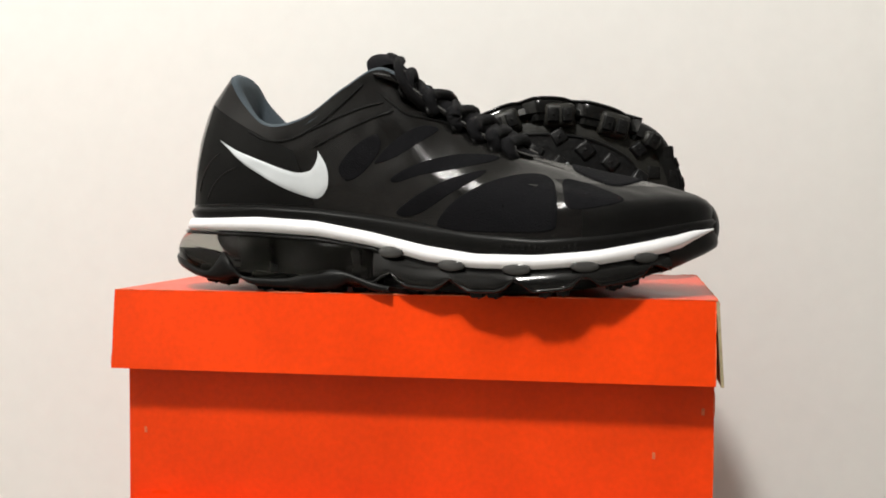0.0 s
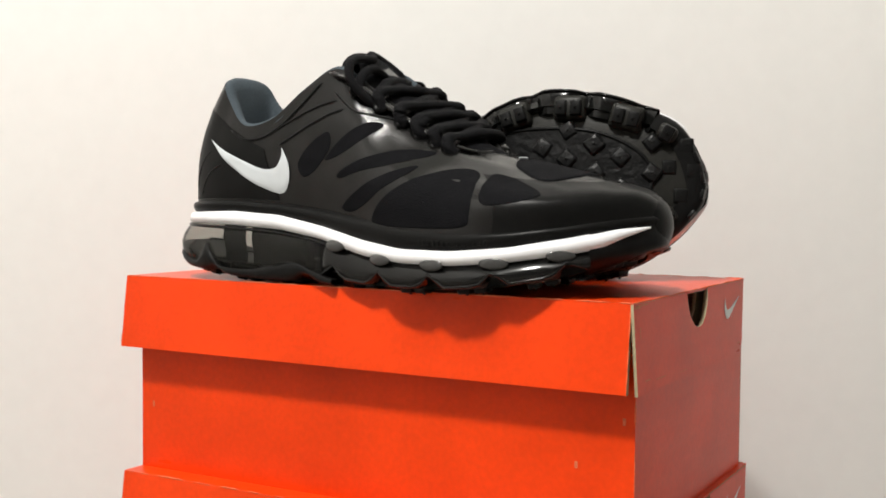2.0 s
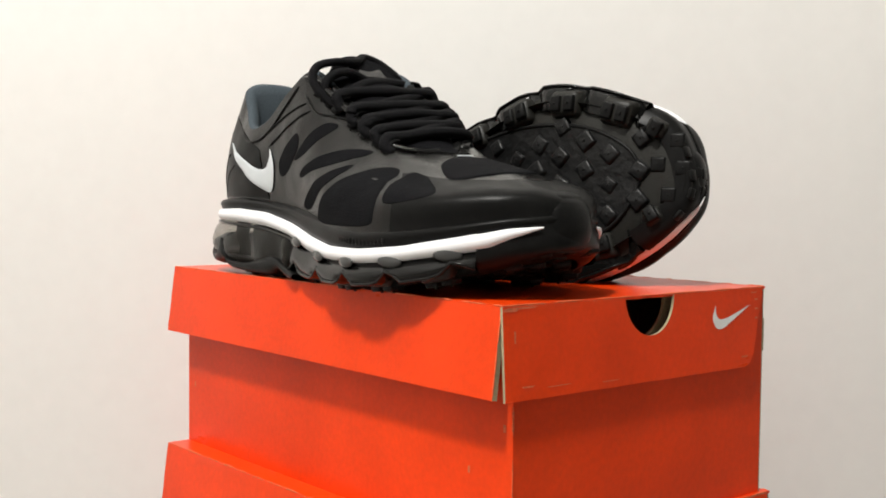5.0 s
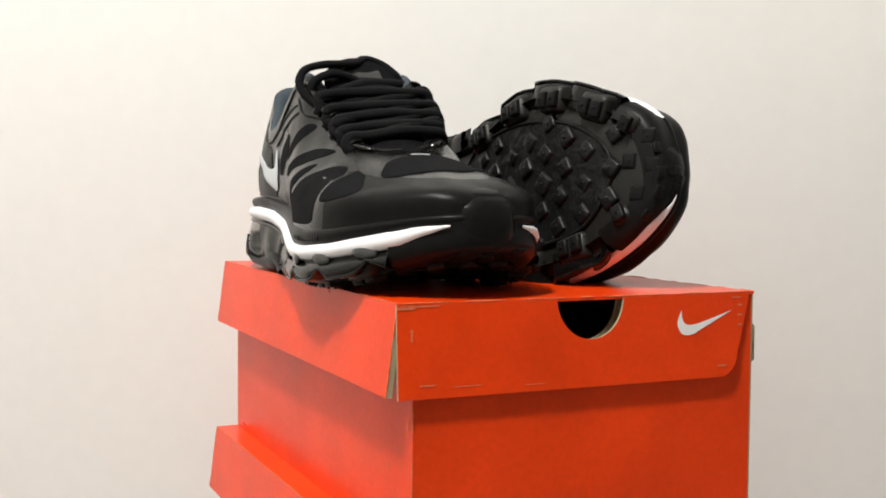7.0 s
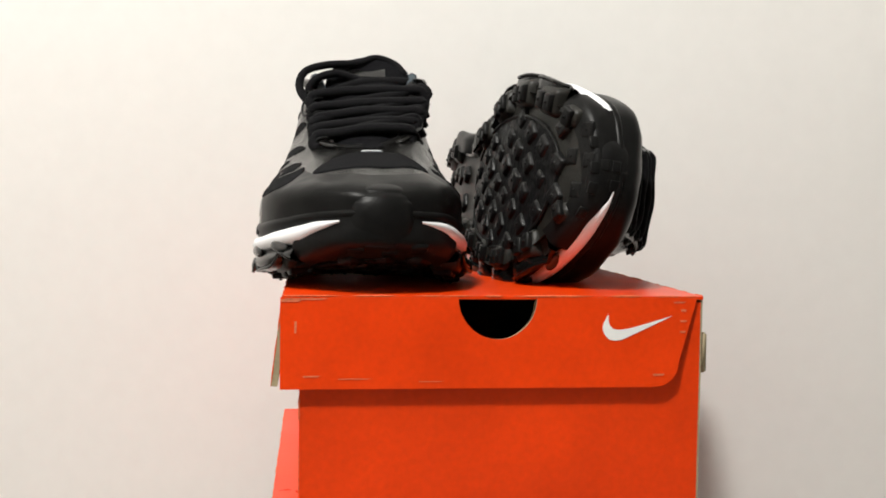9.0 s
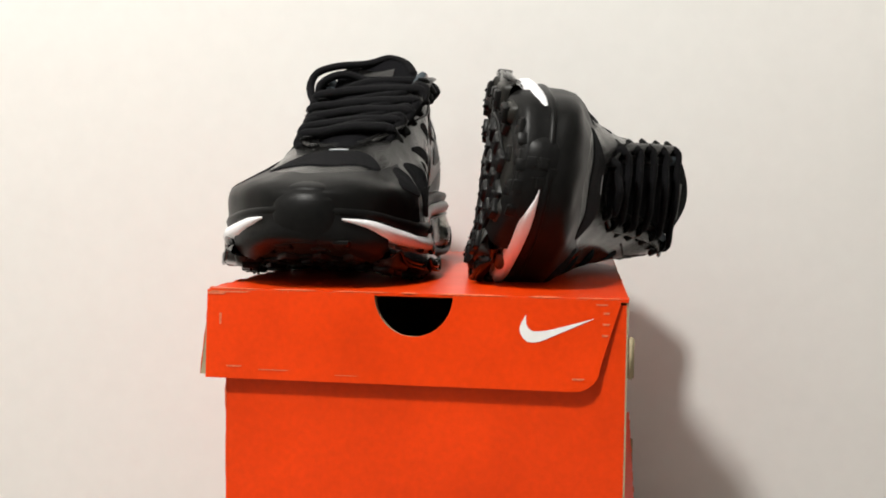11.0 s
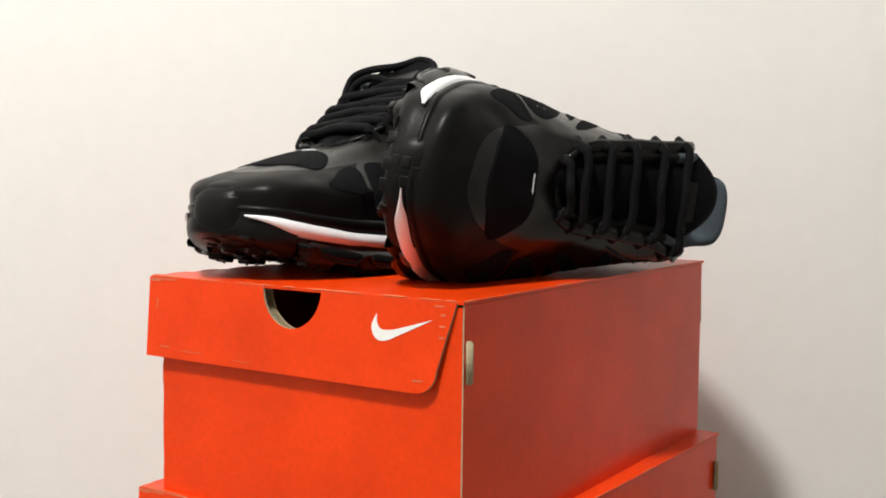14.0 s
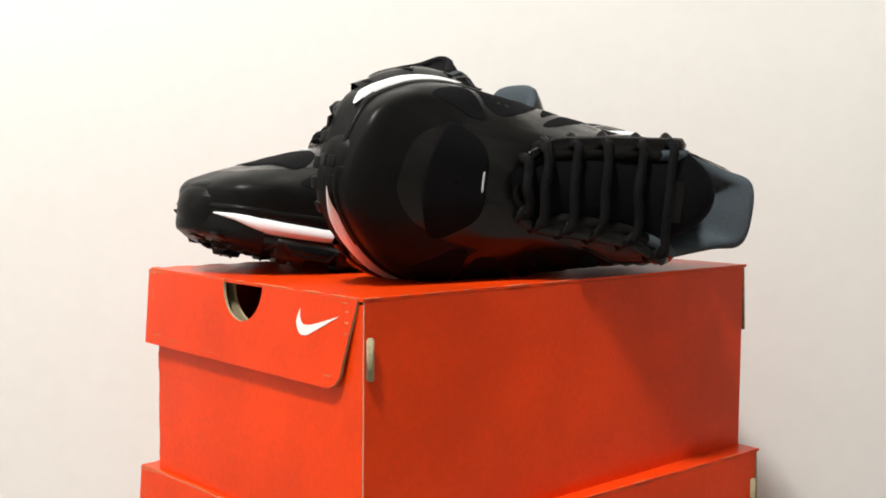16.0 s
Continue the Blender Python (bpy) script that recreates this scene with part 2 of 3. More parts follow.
    # the printed tick, lying on the flap
    low = glide([(0.0035, -0.0010), (0.0005, 0.0060), (0.0035, 0.0118), (0.0095, 0.0125), (0.018, 0.0090), (0.0375, 0.0)], 5)
    top = glide([(0.0035, -0.0010), (0.0040, 0.0040), (0.0065, 0.0068), (0.0110, 0.0070), (0.018, 0.0056), (0.0375, 0.0)], 5)
    rows = []
    for k in (0, 0.5, 1):
        rows.append([m @ Vector((ym + 0.0535 + a[0] * (1 - k) + b[0] * k, 0.0092 + a[1] * (1 - k) + b[1] * k, -0.0003)) for a, b in zip(low, top)])
    part("printed_tick", sheet(rows), M_PRINT, end, "white printed curved tick")
    w = f1
    # worn marks at the corners of the flap
    for u0, v0, du, dv in ((w - 0.0085, 0.006, 0.003, 0.0011), (w - 0.0088, 0.0115, 0.0035, 0.0010), (w - 0.0090, 0.017, 0.003, 0.0011), (w - 0.023, drop - 0.006, 0.006, 0.001),
                           (f0 + 0.012, drop - 0.006, 0.008, 0.0008), (f0 + 0.030, drop - 0.0045, 0.016, 0.0005), (f0 + 0.070, drop - 0.0030, 0.012, 0.0004), (f0 + 0.004, 0.0006, 0.020, 0.0008), (w - 0.012, 0.002, 0.006, 0.0007), (f0 + 0.001, 0.001, 0.010, 0.0014), (f0 + 0.007, 0.012, 0.0012, 0.006)):
        bm = sheet([[m @ Vector((u0 + s * du * (1 - 0.2 * q), v0 + q * dv, -0.0003)) for s in (-0.1, 0.3, 0.7, 1.0)] for q in (0, 1)])
        part("scuff", bm, M_SCUFF, end, "pale worn scuff")
    # rubbed edges, in short broken runs
    wear = random.Random(int(1e4 * deep))
    bm = bmesh.new()
    fz, fy = high - 0.0006 - drop, lid_f - 0.0056
    for a, b, dense in (((l0, lid_f, high), (l1, lid_f, high), 0.5), ((l1, lid_f, high), (l1, f1, high), 0.7), ((l0, back, high), (l1, back, high), 0.5), ((l1 - 0.001, lid_f, high), (l1 - 0.001, fy, fz), 0.8),
                        ((x1, front, 0.0), (x1, front, high - drop), 0.6), ((l0, lid_f, high), (l0, fy, fz), 0.6)):
        a, b = Vector(a), Vector(b)
        span, at = (b - a).length, 0.0
        way = (b - a).normalized()
        u = way.orthogonal().normalized()
        w = way.cross(u)
        while at < span - 0.004:
            size = min(wear.uniform(0.004, 0.040) * dense * 1.5, span - at)
            r = wear.uniform(0.00025, 0.0006)
            rings = []
            for i, k in enumerate((0.2, 1.0, wear.uniform(0.5, 1.0), 1.0, 0.2)):
                c = a + way * (at + size * i / 4)
                rings.append([bm.verts.new(c + (u * math.cos(g) + w * math.sin(g)) * r * k) for g in (0, 1.05, 2.09, 3.14, 4.19, 5.24)])
            for p, q in zip(rings, rings[1:]):
                for i in range(6):
                    bm.faces.new((p[i], p[(i + 1) % 6], q[(i + 1) % 6], q[i]))
            at += size + wear.uniform(0.001, 0.016) * (1.3 - dense)
    part("worn_edge", bm, M_WORN, box, "pale rubbed card edges")
    # locking tab on the back
    bm = bmesh.new()
    bmesh.ops.create_cube(bm, size=1.0)
    for q in bm.verts:
        q.co = (tab_x + q.co.x * 0.0035, back + 0.0015 + q.co.y * 0.0036, high - 0.0295 + q.co.z * 0.021)
    bmesh.ops.bevel(bm, geom=list(bm.edges), offset=0.0008, segments=2, affect="EDGES")
    part("locking_tab", bm, M_KRAFT, box, "bare card locking tab")
    for x, z in ((-0.156, -0.083), (0.139, -0.086), (0.165, -0.061)):
        bm = sheet([[(x + du * (1 + 0.3 * q), front - 0.0003, high + z + dz) for q, du in enumerate((-0.0006, 0.0002, 0.0007))] for dz in (-0.0022, 0.0, 0.0016)])
        part("scuff", bm, M_SCUFF, box, "small pale scuff")
    # the box is a little out of square: its back runs aslant
    for ob in box.children_recursive:
        for q in ob.data.vertices:
            q.co.y += skew * (q.co.x - x1) * max(0.0, (q.co.y - front) / deep)
    return box


UPPER = shoe_box("closed orange-red card shoe box carrying two sneakers", -0.094, 0.1130, -0.1660, 0.1710, 0.1250, 0.1683, 0.0055, 0.030)
LOWER = shoe_box("wider orange-red card shoe box under another box", -0.1015, 0.1195, -0.1615, 0.1735, 0.1230, -0.157, 0.010)


# ---- sneakers ----
HEIGHTS = [  # x from the heel; top of the black band, top and foot of the white stripe, tread
    (-0.004, 0.047, 0.0415, 0.0347, 0.016), (0.020, 0.047, 0.0415, 0.0347, 0.007), (0.056, 0.048, 0.0425, 0.0337, 0.003), (0.089, 0.046, 0.0405, 0.0317, 0.001),
    (0.122, 0.042, 0.0345, 0.0267, 0.001), (0.154, 0.037, 0.0275, 0.0187, 0.000), (0.183, 0.033, 0.0235, 0.0157, 0.000), (0.217, 0.031, 0.0235, 0.0157, 0.001),
    (0.248, 0.033, 0.0260, 0.0182, 0.004), (0.278, 0.037, 0.0315, 0.0228, 0.010), (0.300, 0.041, 0.0365, 0.0275, 0.017), (0.318, 0.043, 0.0390, 0.0300, 0.025)]
# stations from the heel's middle round one side to the toe's middle: x and half width of the sole
SOLE = [(-0.003, 0.0), (0.007, 0.027), (0.032, 0.039), (0.060, 0.0415), (0.090, 0.041), (0.120, 0.043), (0.150, 0.049), (0.180, 0.056), (0.210, 0.0605),
        (0.240, 0.0585), (0.271, 0.0475), (0.300, 0.026), (0.314, 0.0)]
# the upper at the same stations: four points (x, half width, z) from its foot to its rim
UPPER_SHAPE = [
    [(0.004, 0, 0.046), (0.006, 0, 0.075), (0.014, 0, 0.105), (0.03, 0, 0.1255)],
    [(0.013, 0.024, 0.046), (0.014, 0.023, 0.075), (0.021, 0.0205, 0.103), (0.0325, 0.0205, 0.1225)],
    [(0.035, 0.033, 0.047), (0.033, 0.033, 0.07), (0.037, 0.03, 0.09), (0.042, 0.026, 0.108)],
    [(0.06, 0.036, 0.047), (0.058, 0.037, 0.065), (0.058, 0.036, 0.08), (0.059, 0.033, 0.0945)],
    [(0.09, 0.036, 0.045), (0.088, 0.038, 0.065), (0.085, 0.037, 0.085), (0.081, 0.035, 0.0985)],
    [(0.12, 0.038, 0.041), (0.115, 0.0406, 0.065), (0.11, 0.0392, 0.092), (0.104, 0.036, 0.115)],
    [(0.15, 0.044, 0.036), (0.145, 0.0461, 0.062), (0.138, 0.0414, 0.095), (0.126, 0.036, 0.128)],
    [(0.18, 0.054, 0.032), (0.175, 0.0519, 0.057), (0.165, 0.041, 0.085), (0.15, 0.032, 0.115)],
    [(0.21, 0.0585, 0.03), (0.206, 0.0548, 0.052), (0.193, 0.0405, 0.075), (0.176, 0.029, 0.1)],
    [(0.24, 0.0568, 0.032), (0.239, 0.0541, 0.051), (0.224, 0.0378, 0.067), (0.199, 0.025, 0.086)],
    [(0.27, 0.0462, 0.035), (0.27, 0.0443, 0.0515), (0.254, 0.0298, 0.0625), (0.209, 0.0135, 0.08)],
    [(0.299, 0.025, 0.039), (0.2975, 0.0238, 0.0525), (0.277, 0.0175, 0.0615), (0.2125, 0.006, 0.0782)],
    [(0.3125, 0, 0.041), (0.308, 0, 0.0525), (0.287, 0, 0.0605), (0.214, 0, 0.0774)]]
SINK = [0, 0, 0, 0, 0, 0, 0.002, 0.006, 0.0075, 0.006, 0.003, 0.001, 0]  # by which the throat's outer edge lies lower
LEAN = [0, 0, 0, 0, 0.001, 0.003, 0.006, 0.0075, 0.0065, 0.0035, 0.003, 0.003, 0.003]  # by which the throat lies towards the inner side
MEDIAL = [1, 1, 1, 0.98, 0.94, 0.92, 0.92, 0.92, 0.94, 0.98, 1.09, 1.45, 1]  # the inner side beside the outer
ARCH = [1, 1, 1, 0.97, 0.86, 0.78, 0.80, 0.92, 1.01, 1.03, 1.10, 1.45, 1]  # the same for the tread

WINDOWS = [
    [(0.161, 0.039), (0.169, 0.050), (0.186, 0.061), (0.206, 0.067), (0.220, 0.066), (0.226, 0.058), (0.227, 0.043), (0.223, 0.036), (0.194, 0.035), (0.169, 0.036)],
    [(0.229, 0.064), (0.238, 0.063), (0.250, 0.059), (0.262, 0.053), (0.249, 0.049), (0.234, 0.048), (0.230, 0.056)],
    [(0.135, 0.065), (0.151, 0.073), (0.173, 0.078), (0.192, 0.077), (0.190, 0.074), (0.168, 0.069), (0.151, 0.066), (0.137, 0.062)],
    [(0.137, 0.046), (0.151, 0.056), (0.168, 0.064), (0.186, 0.069), (0.184, 0.065), (0.169, 0.056), (0.155, 0.047), (0.144, 0.043)],
    [(0.124, 0.073), (0.136, 0.086), (0.150, 0.094), (0.159, 0.092), (0.152, 0.086), (0.136, 0.076)],
    [(0.103, 0.071), (0.113, 0.083), (0.125, 0.089), (0.127, 0.080), (0.118, 0.068), (0.108, 0.063)]]
TICK_LOW_SHOE = [(0.0300, 0.0863), (0.0413, 0.0765), (0.0532, 0.0683), (0.0701, 0.0593), (0.0853, 0.0538), (0.0920, 0.0538), (0.0960, 0.0587), (0.0970, 0.0651), (0.0953, 0.0725), (0.0903, 0.0802)]
TICK_TOP_SHOE = [(0.0300, 0.0863), (0.0413, 0.0804), (0.0566, 0.0745), (0.0702, 0.0696), (0.0786, 0.0677), (0.0853, 0.0686), (0.0880, 0.0709), (0.0896, 0.0741), (0.0903, 0.0770), (0.0903, 0.0802)]


def heights(x):
    h = np.array(HEIGHTS)
    return [float(np.interp(x, h[:, 0], h[:, i])) for i in range(1, 5)]


def around(rows, n, lean=0.0, inside=MEDIAL, outside=1.0, sink=0.0):
    """A closed ring out of stations: along the outer side from heel to toe and back along the inner side."""
    rows = np.asarray(rows, float)
    outer, inner = rows.copy(), rows.copy()
    outer[:, 1] *= -np.array(outside)
    inner[:, 1] *= inside
    outer[:, 1] += np.array(LEAN) * lean
    outer[:, 2] -= np.array(SINK) * sink
    inner[:, 1] += np.array(LEAN) * lean
    ring = np.concatenate([outer, inner[-2:0:-1]])
    p = np.concatenate([ring[-2:], ring, ring[:3]])
    sm = glide(p, n)
    return sm[2 * n: 2 * n + len(ring) * n]


def spread(ring, d):
    """A ring moved outwards by d in plan."""
    r = np.array(ring, float)
    t = np.roll(r, -1, 0)[:, :2] - np.roll(r, 1, 0)[:, :2]
    t /= np.linalg.norm(t, axis=1)[:, None] + 1e-9
    r[:, 0] += t[:, 1] * d
    r[:, 1] -= t[:, 0] * d
    return r


def side_ring(level, d, n=6, wave=0.0):
    """The sole's outline, moved out by d, at a level from 0 (band's top) over 1, 2 (stripe) to 3 (tread)."""
    k = min(max((level - 1.5) / 1.2, 0.0), 1.0)
    base = around([(x, y, 0) for x, y in SOLE], n, 0.0, [a * (1 - k) + b * k for a, b in zip(MEDIAL, ARCH)])
    r = spread(base, d)
    back = min(max((2.4 - level) / 0.9, 0.0), 1.0)  # above the cushion the heel stands back
    for q, b in zip(r, base):
        if b[0] < 0.03:
            q[0] += 0.0062 * (0.03 - b[0]) / 0.033 * back
    i = min(int(level), 2)
    for q, b in zip(r, base):
        h = heights(b[0])
        q[2] = h[i] + (h[i + 1] - h[i]) * (level - i)
        if wave and b[0] > 0.10:
            q[2] += wave * max(0.0, math.cos((b[0] - 0.170) / 0.0358 * 2 * math.pi)) ** 2
    return r


def sneaker(label, m):
    """A running shoe, toe along +x, sole at z = 0; m = 1: right foot (outer side at -y), m = -1: left foot."""
    shoe = thing("sneaker", label, "sneaker", "pair of sneakers")

    def flip(bm):
        if m < 0:
            for v in bm.verts:
                v.co.y = -v.co.y
        return bm

    def add(name, bm, mat, parent=shoe, text="", smooth=True):
        return part(name, flip(bm), mat, parent, text, smooth)

    # upper shell
    # the lying shoe is laced tighter on its outer side
    shift = 1.0 if m > 0 else 0.5
    drawn = np.array([1, 1, 1, 1, 1, 0.95, 0.80, 0.66, 0.62, 0.64, 0.72, 0.9, 1]) if m < 0 else np.ones(13)
    rings = [around([s[i] for s in UPPER_SHAPE], 8, (0, 0.1, 0.6, 1)[i] * shift, outside=1 - (1 - drawn) * (0, 0, 0.25, 1)[i], sink=(0, 0, 0.35, 1)[i] if m > 0 else 0) for i in range(4)]
    cols = [glide([r[j] for r in rings], 6) for j in range(len(rings[0]))]
    rows = [[c[i] for c in cols] for i in range(len(cols[0]))]
    # soft creases in the film, none at its foot and rim
    for i, row in enumerate(rows):
        k = math.sin(math.pi * i / (len(rows) - 1)) ** 0.7 * 0.0016
        for j, q in enumerate(row):
            d = noise.noise_vector(Vector((q[0] * 45, q[1] * 80, q[2] * 80 + 7 * m))) * 0.7 + noise.noise_vector(Vector(q) * 130) * 0.3
            row[j] = q + np.array((0, d.y, d.z)) * k
    shell = sheet(rows, closed=True)
    bmesh.ops.recalc_face_normals(shell, faces=shell.faces)
    from_tree = BVHTree.FromBMesh(shell)
    wide = len(rings[0])
    shell.faces.ensure_lookup_table()
    for q, f in enumerate(shell.faces):  # the smooth toe cap
        f.material_index = 1 if 9 * 8 <= q % wide < 15 * 8 and q // wide < 12 else 0
    upper = add("upper", shell.copy(), [M_FILM, M_CAP], text="dark grey glossy film over black mesh")
    shell.free()

    # rolled collar and lining
    rim = rows[-1]
    mid = [np.array((min(max(p[0], 0.055), 0.185), 0, p[2])) for p in rim]
    ins = lambda p, c, d, dz: p + (c - p) / (np.linalg.norm(c - p) + 1e-9) * min(d, np.linalg.norm(c - p) * 0.9) + np.array((0, 0, dz))
    steps = ((-0.0006, -0.004), (0.0005, 0.0006), (0.003, 0.0018), (0.006, 0.0), (0.008, -0.006), (0.009, -0.020), (0.008, -0.050))
    ring_rows = [[ins(p, c, d, dz) for p, c in zip(rim, mid)] for d, dz in steps]
    count = len(rim)
    half = next(k for k in range(count) if rim[k][0] > 0.138)
    other = next(k for k in range(count - 1, 0, -1) if rim[k][0] > 0.138)
    collar = list(range(other, count)) + list(range(0, half + 1))
    throat = list(range(half, other + 1))
    add("lining", sheet([[r[k] for k in collar] for r in ring_rows]), M_LINING, text="blue-grey fabric lining and collar")
    add("throat_edge", sheet([[r[k] for k in throat] for r in ring_rows]), M_CAP, text="black edge of the throat")

    def lay(p, way, off):
        """The place on the shell that a ray from p along way meets, and off above it."""
        hit, nor, _, _ = from_tree.ray_cast(Vector(p), Vector(way))
        if hit is None:
            hit, nor, _, _ = from_tree.find_nearest(Vector(p) + Vector(way) * 0.15)
        if nor.dot(Vector(way)) > 0:
            nor = -nor
        return hit + nor * off

    def side_strip(name, low, top, s, mat, text="", off=0.0008, n=5, k=8):
        """A patch between two edges given in (x, z), laid on one side (s = -1 outer, 1 inner)."""
        a, b = glide(low, n), glide(top, n)
        rows = []
        for i in range(k + 1):
            u = i / k
            rows.append([lay((p[0], s * 0.15, p[1]), (0, -s, 0), off if 0 < i < k else off * 0.6) for p in a * (1 - u) + b * u])
        add(name, sheet(rows), mat, upper, text)

    def blob(name, pts, s, mat, text="", off=0.0006, axis="y", k=6, n=5):
        """A rounded patch with an outline in (x, z) on a side, or in (x, y) from above, or (y, z) from the front."""
        ring = np.array(pts, float)
        p = np.concatenate([ring[-2:], ring, ring[:3]])
        ring = glide(p, n)[2 * n: 2 * n + len(ring) * n]
        mid = ring.mean(0)
        rows = []
        k = 7
        for i, u in enumerate((0.02, 0.2, 0.4, 0.6, 0.8, 0.92, 0.985, 1.0)):
            row = []
            for q in mid + (ring - mid) * u:
                o = off if i < k else 0.00005
                if axis == "y":
                    row.append(lay((q[0], s * 0.15, q[1]), (0, -s, 0), o))
                elif axis == "z":
                    row.append(lay((q[0], q[1], 0.3), (0, 0, -1), o))
                else:
                    row.append(lay((0.45, q[0], q[1]), (-1, 0, 0), o))
            rows.append(row)
        add(name, sheet(rows, closed=True), mat, upper, text)

    for s in (-1, 1):
        for pts in WINDOWS:
            blob("mesh_window", pts, s, M_MESH, "matt black mesh window", off=0.0003)
        # heel counter and the mark on it
        side_strip("heel_counter", [(0.010, 0.049), (0.030, 0.050), (0.060, 0.050), (0.088, 0.049)], [(0.022, 0.108), (0.040, 0.097), (0.062, 0.086), (0.076, 0.080)], s, M_CAP, "matt black heel counter", 0.0005)
        side_strip("tick", TICK_LOW_SHOE, TICK_TOP_SHOE, s, M_MARK, "white curved tick", 0.0011)
        # piping that follows the collar
        pipe = glide([(0.047, 0.092), (0.060, 0.086), (0.075, 0.087), (0.090, 0.095), (0.104, 0.1065), (0.116, 0.118)], 6)
        add("piping", tube([lay((x, s * 0.15, z), (0, -s, 0), 0.0003) for x, z in pipe], 0.0007, 0.0007, 6), M_CAP, upper)
        for seam in ([(0.016, 0.056), (0.019, 0.066), (0.024, 0.074), (0.030, 0.079)], [(0.022, 0.052), (0.026, 0.060), (0.033, 0.067), (0.042, 0.071)]):
            add("seam", tube([lay((x, s * 0.15, z), (0, -s, 0), 0.0004) for x, z in glide(seam, 5)], 0.0006, 0.0006, 6), M_FILM, upper)
        for seam in ([(0.082, 0.090), (0.100, 0.098), (0.116, 0.104), (0.128, 0.107)], [(0.088, 0.082), (0.104, 0.090), (0.122, 0.098), (0.134, 0.102)], [(0.126, 0.112), (0.140, 0.101), (0.152, 0.098), (0.166, 0.095)]):
            add("seam", tube([lay((x, s * 0.15, z), (0, -s, 0), 0.0002) for x, z in glide(seam, 5)], 0.0007, 0.0007, 6), M_CAP, upper)
    blob("vamp_window", [(0.2325, -0.012), (0.2325, 0.017), (0.239, 0.029), (0.255, 0.035), (0.267, 0.022), (0.272, 0.003), (0.269, -0.014), (0.257, -0.028), (0.242, -0.023)], 1, M_MESH, "black mesh vamp", axis="z")

    # tongue
    far = 0.005 if m > 0 else -0.004
    spine = glide([(0.228, 0.0700), (0.203, 0.0820), (0.176, 0.1005), (0.154, 0.1120), (0.137, 0.1235), (0.1235 + far / 2, 0.1340), (0.115 + far, 0.1375), (0.1085 + far, 0.1372), (0.1045 + far, 0.1340), (0.1055 + far, 0.130), (0.110 + far, 0.118)], 4)
    wide = glide([(0, 0.017), (0, 0.023), (0, 0.027), (0, 0.030), (0, 0.030), (0, 0.0275), (0, 0.0235), (0, 0.0205), (0, 0.0195), (0, 0.021), (0, 0.024)], 4)[:, 1]
    lean = 0.007 if m > 0 else 0.010
    add("tongue", sheet([[(x + 0.010 * abs(u) ** 3 * max(0.0, (z - 0.12) / 0.02), w * u * (1 - 0.06 * u * u) + lean, z + 0.002 - 0.0085 * u * u) for u in np.linspace(-1, 1, 15)] for (x, z), w in zip(spine, wide)]), M_MESH, text="padded black tongue with a rounded top")
    add("tongue_label", sheet([[(x, u + 0.006, z + 0.0016) for u in np.linspace(-0.012, 0.012, 5)] for x, z in glide([(0.1375, 0.1238), (0.1320, 0.1282), (0.1275, 0.1312)], 4)]), M_FILM)

    # pale stitched bar at the foot of the throat
    add("stitched_bar", tube(glide([lay((0.2285 if m > 0 else 0.2345, y, 0.3), (0, 0, -1), 0.0004) for y in (-0.001, 0.003, 0.007, 0.011)], 3), 0.0008, 0.0006, 6), M_MARK, upper, "pale stitched bar")

    # eyestays: raised grey loops where the laces pass
    def rim_at(k, s):
        r = np.array([UPPER_SHAPE[int(math.floor(k))][3], UPPER_SHAPE[min(int(math.floor(k)) + 1, 12)][3]])
        f = k - math.floor(k)
        p = r[0] * (1 - f) + r[1] * f
        mm = MEDIAL[int(round(k))] if s > 0 else float(np.interp(k, range(13), drawn))
        return np.array((p[0], s * p[1] * mm + float(np.interp(k, range(13), LEAN)) * shift, p[2] - (float(np.interp(k, range(13), SINK)) if s < 0 < m else 0)))

    eyes = [6.5, 7.1, 7.65, 8.1, 8.55, 8.95] if m > 0 else [6.3, 7.0, 7.7, 8.35, 9.0, 9.9]
    for s in (-1, 1):
        add("eyestay", tube(glide([rim_at(k, s) + np.array((0, s * 0.0025, -0.0005)) for k in (5.8, 6.4, 7.0, 7.6, 8.2, 8.8, 9.4, 10)], 4), 0.0045, 0.0018, 8), M_FILM, text="glossy grey eyestay")
        for k in eyes:
            p = rim_at(k, s)
            add("lace_loop", tube(glide([p + np.array(q) for q in ((0.002, s * 0.007, -0.008), (0.001, s * 0.006, -0.003), (0.001, s * 0.003, 0.0015), (0.0, -s * 0.003, 0.002))], 4), 0.0032, 0.0012, 8), M_CAP)
    # laces: thick round cords, a bar from eye to eye and a crossing one under it
    rnd = random.Random(5)
    j = lambda: np.array([rnd.uniform(-1, 1) * 0.0009 for _ in range(3)])
    fat, flat = (0.0041, 0.0034) if m > 0 else (0.0034, 0.0024)
    for i in range(1 if m > 0 else 0, len(eyes)):
        for s, cross, lift in ((1, True, 0.0030), (-1, False, 0.0060)):
            k = min(i + 1, len(eyes) - 1)
            if cross and (i == k or m < 0):
                continue
            a = rim_at(eyes[i], s)
            b = rim_at(eyes[k] if cross else eyes[i], -s)
            if not cross:
                b = b + (0.0030, 0, -0.0015)
            u = i / (len(eyes) - 1)
            near, away = (0.0055 - 0.0045 * u * (s > 0), 0.0055 - 0.0045 * u * (s < 0)) if m > 0 else (0.0015, 0.0015)
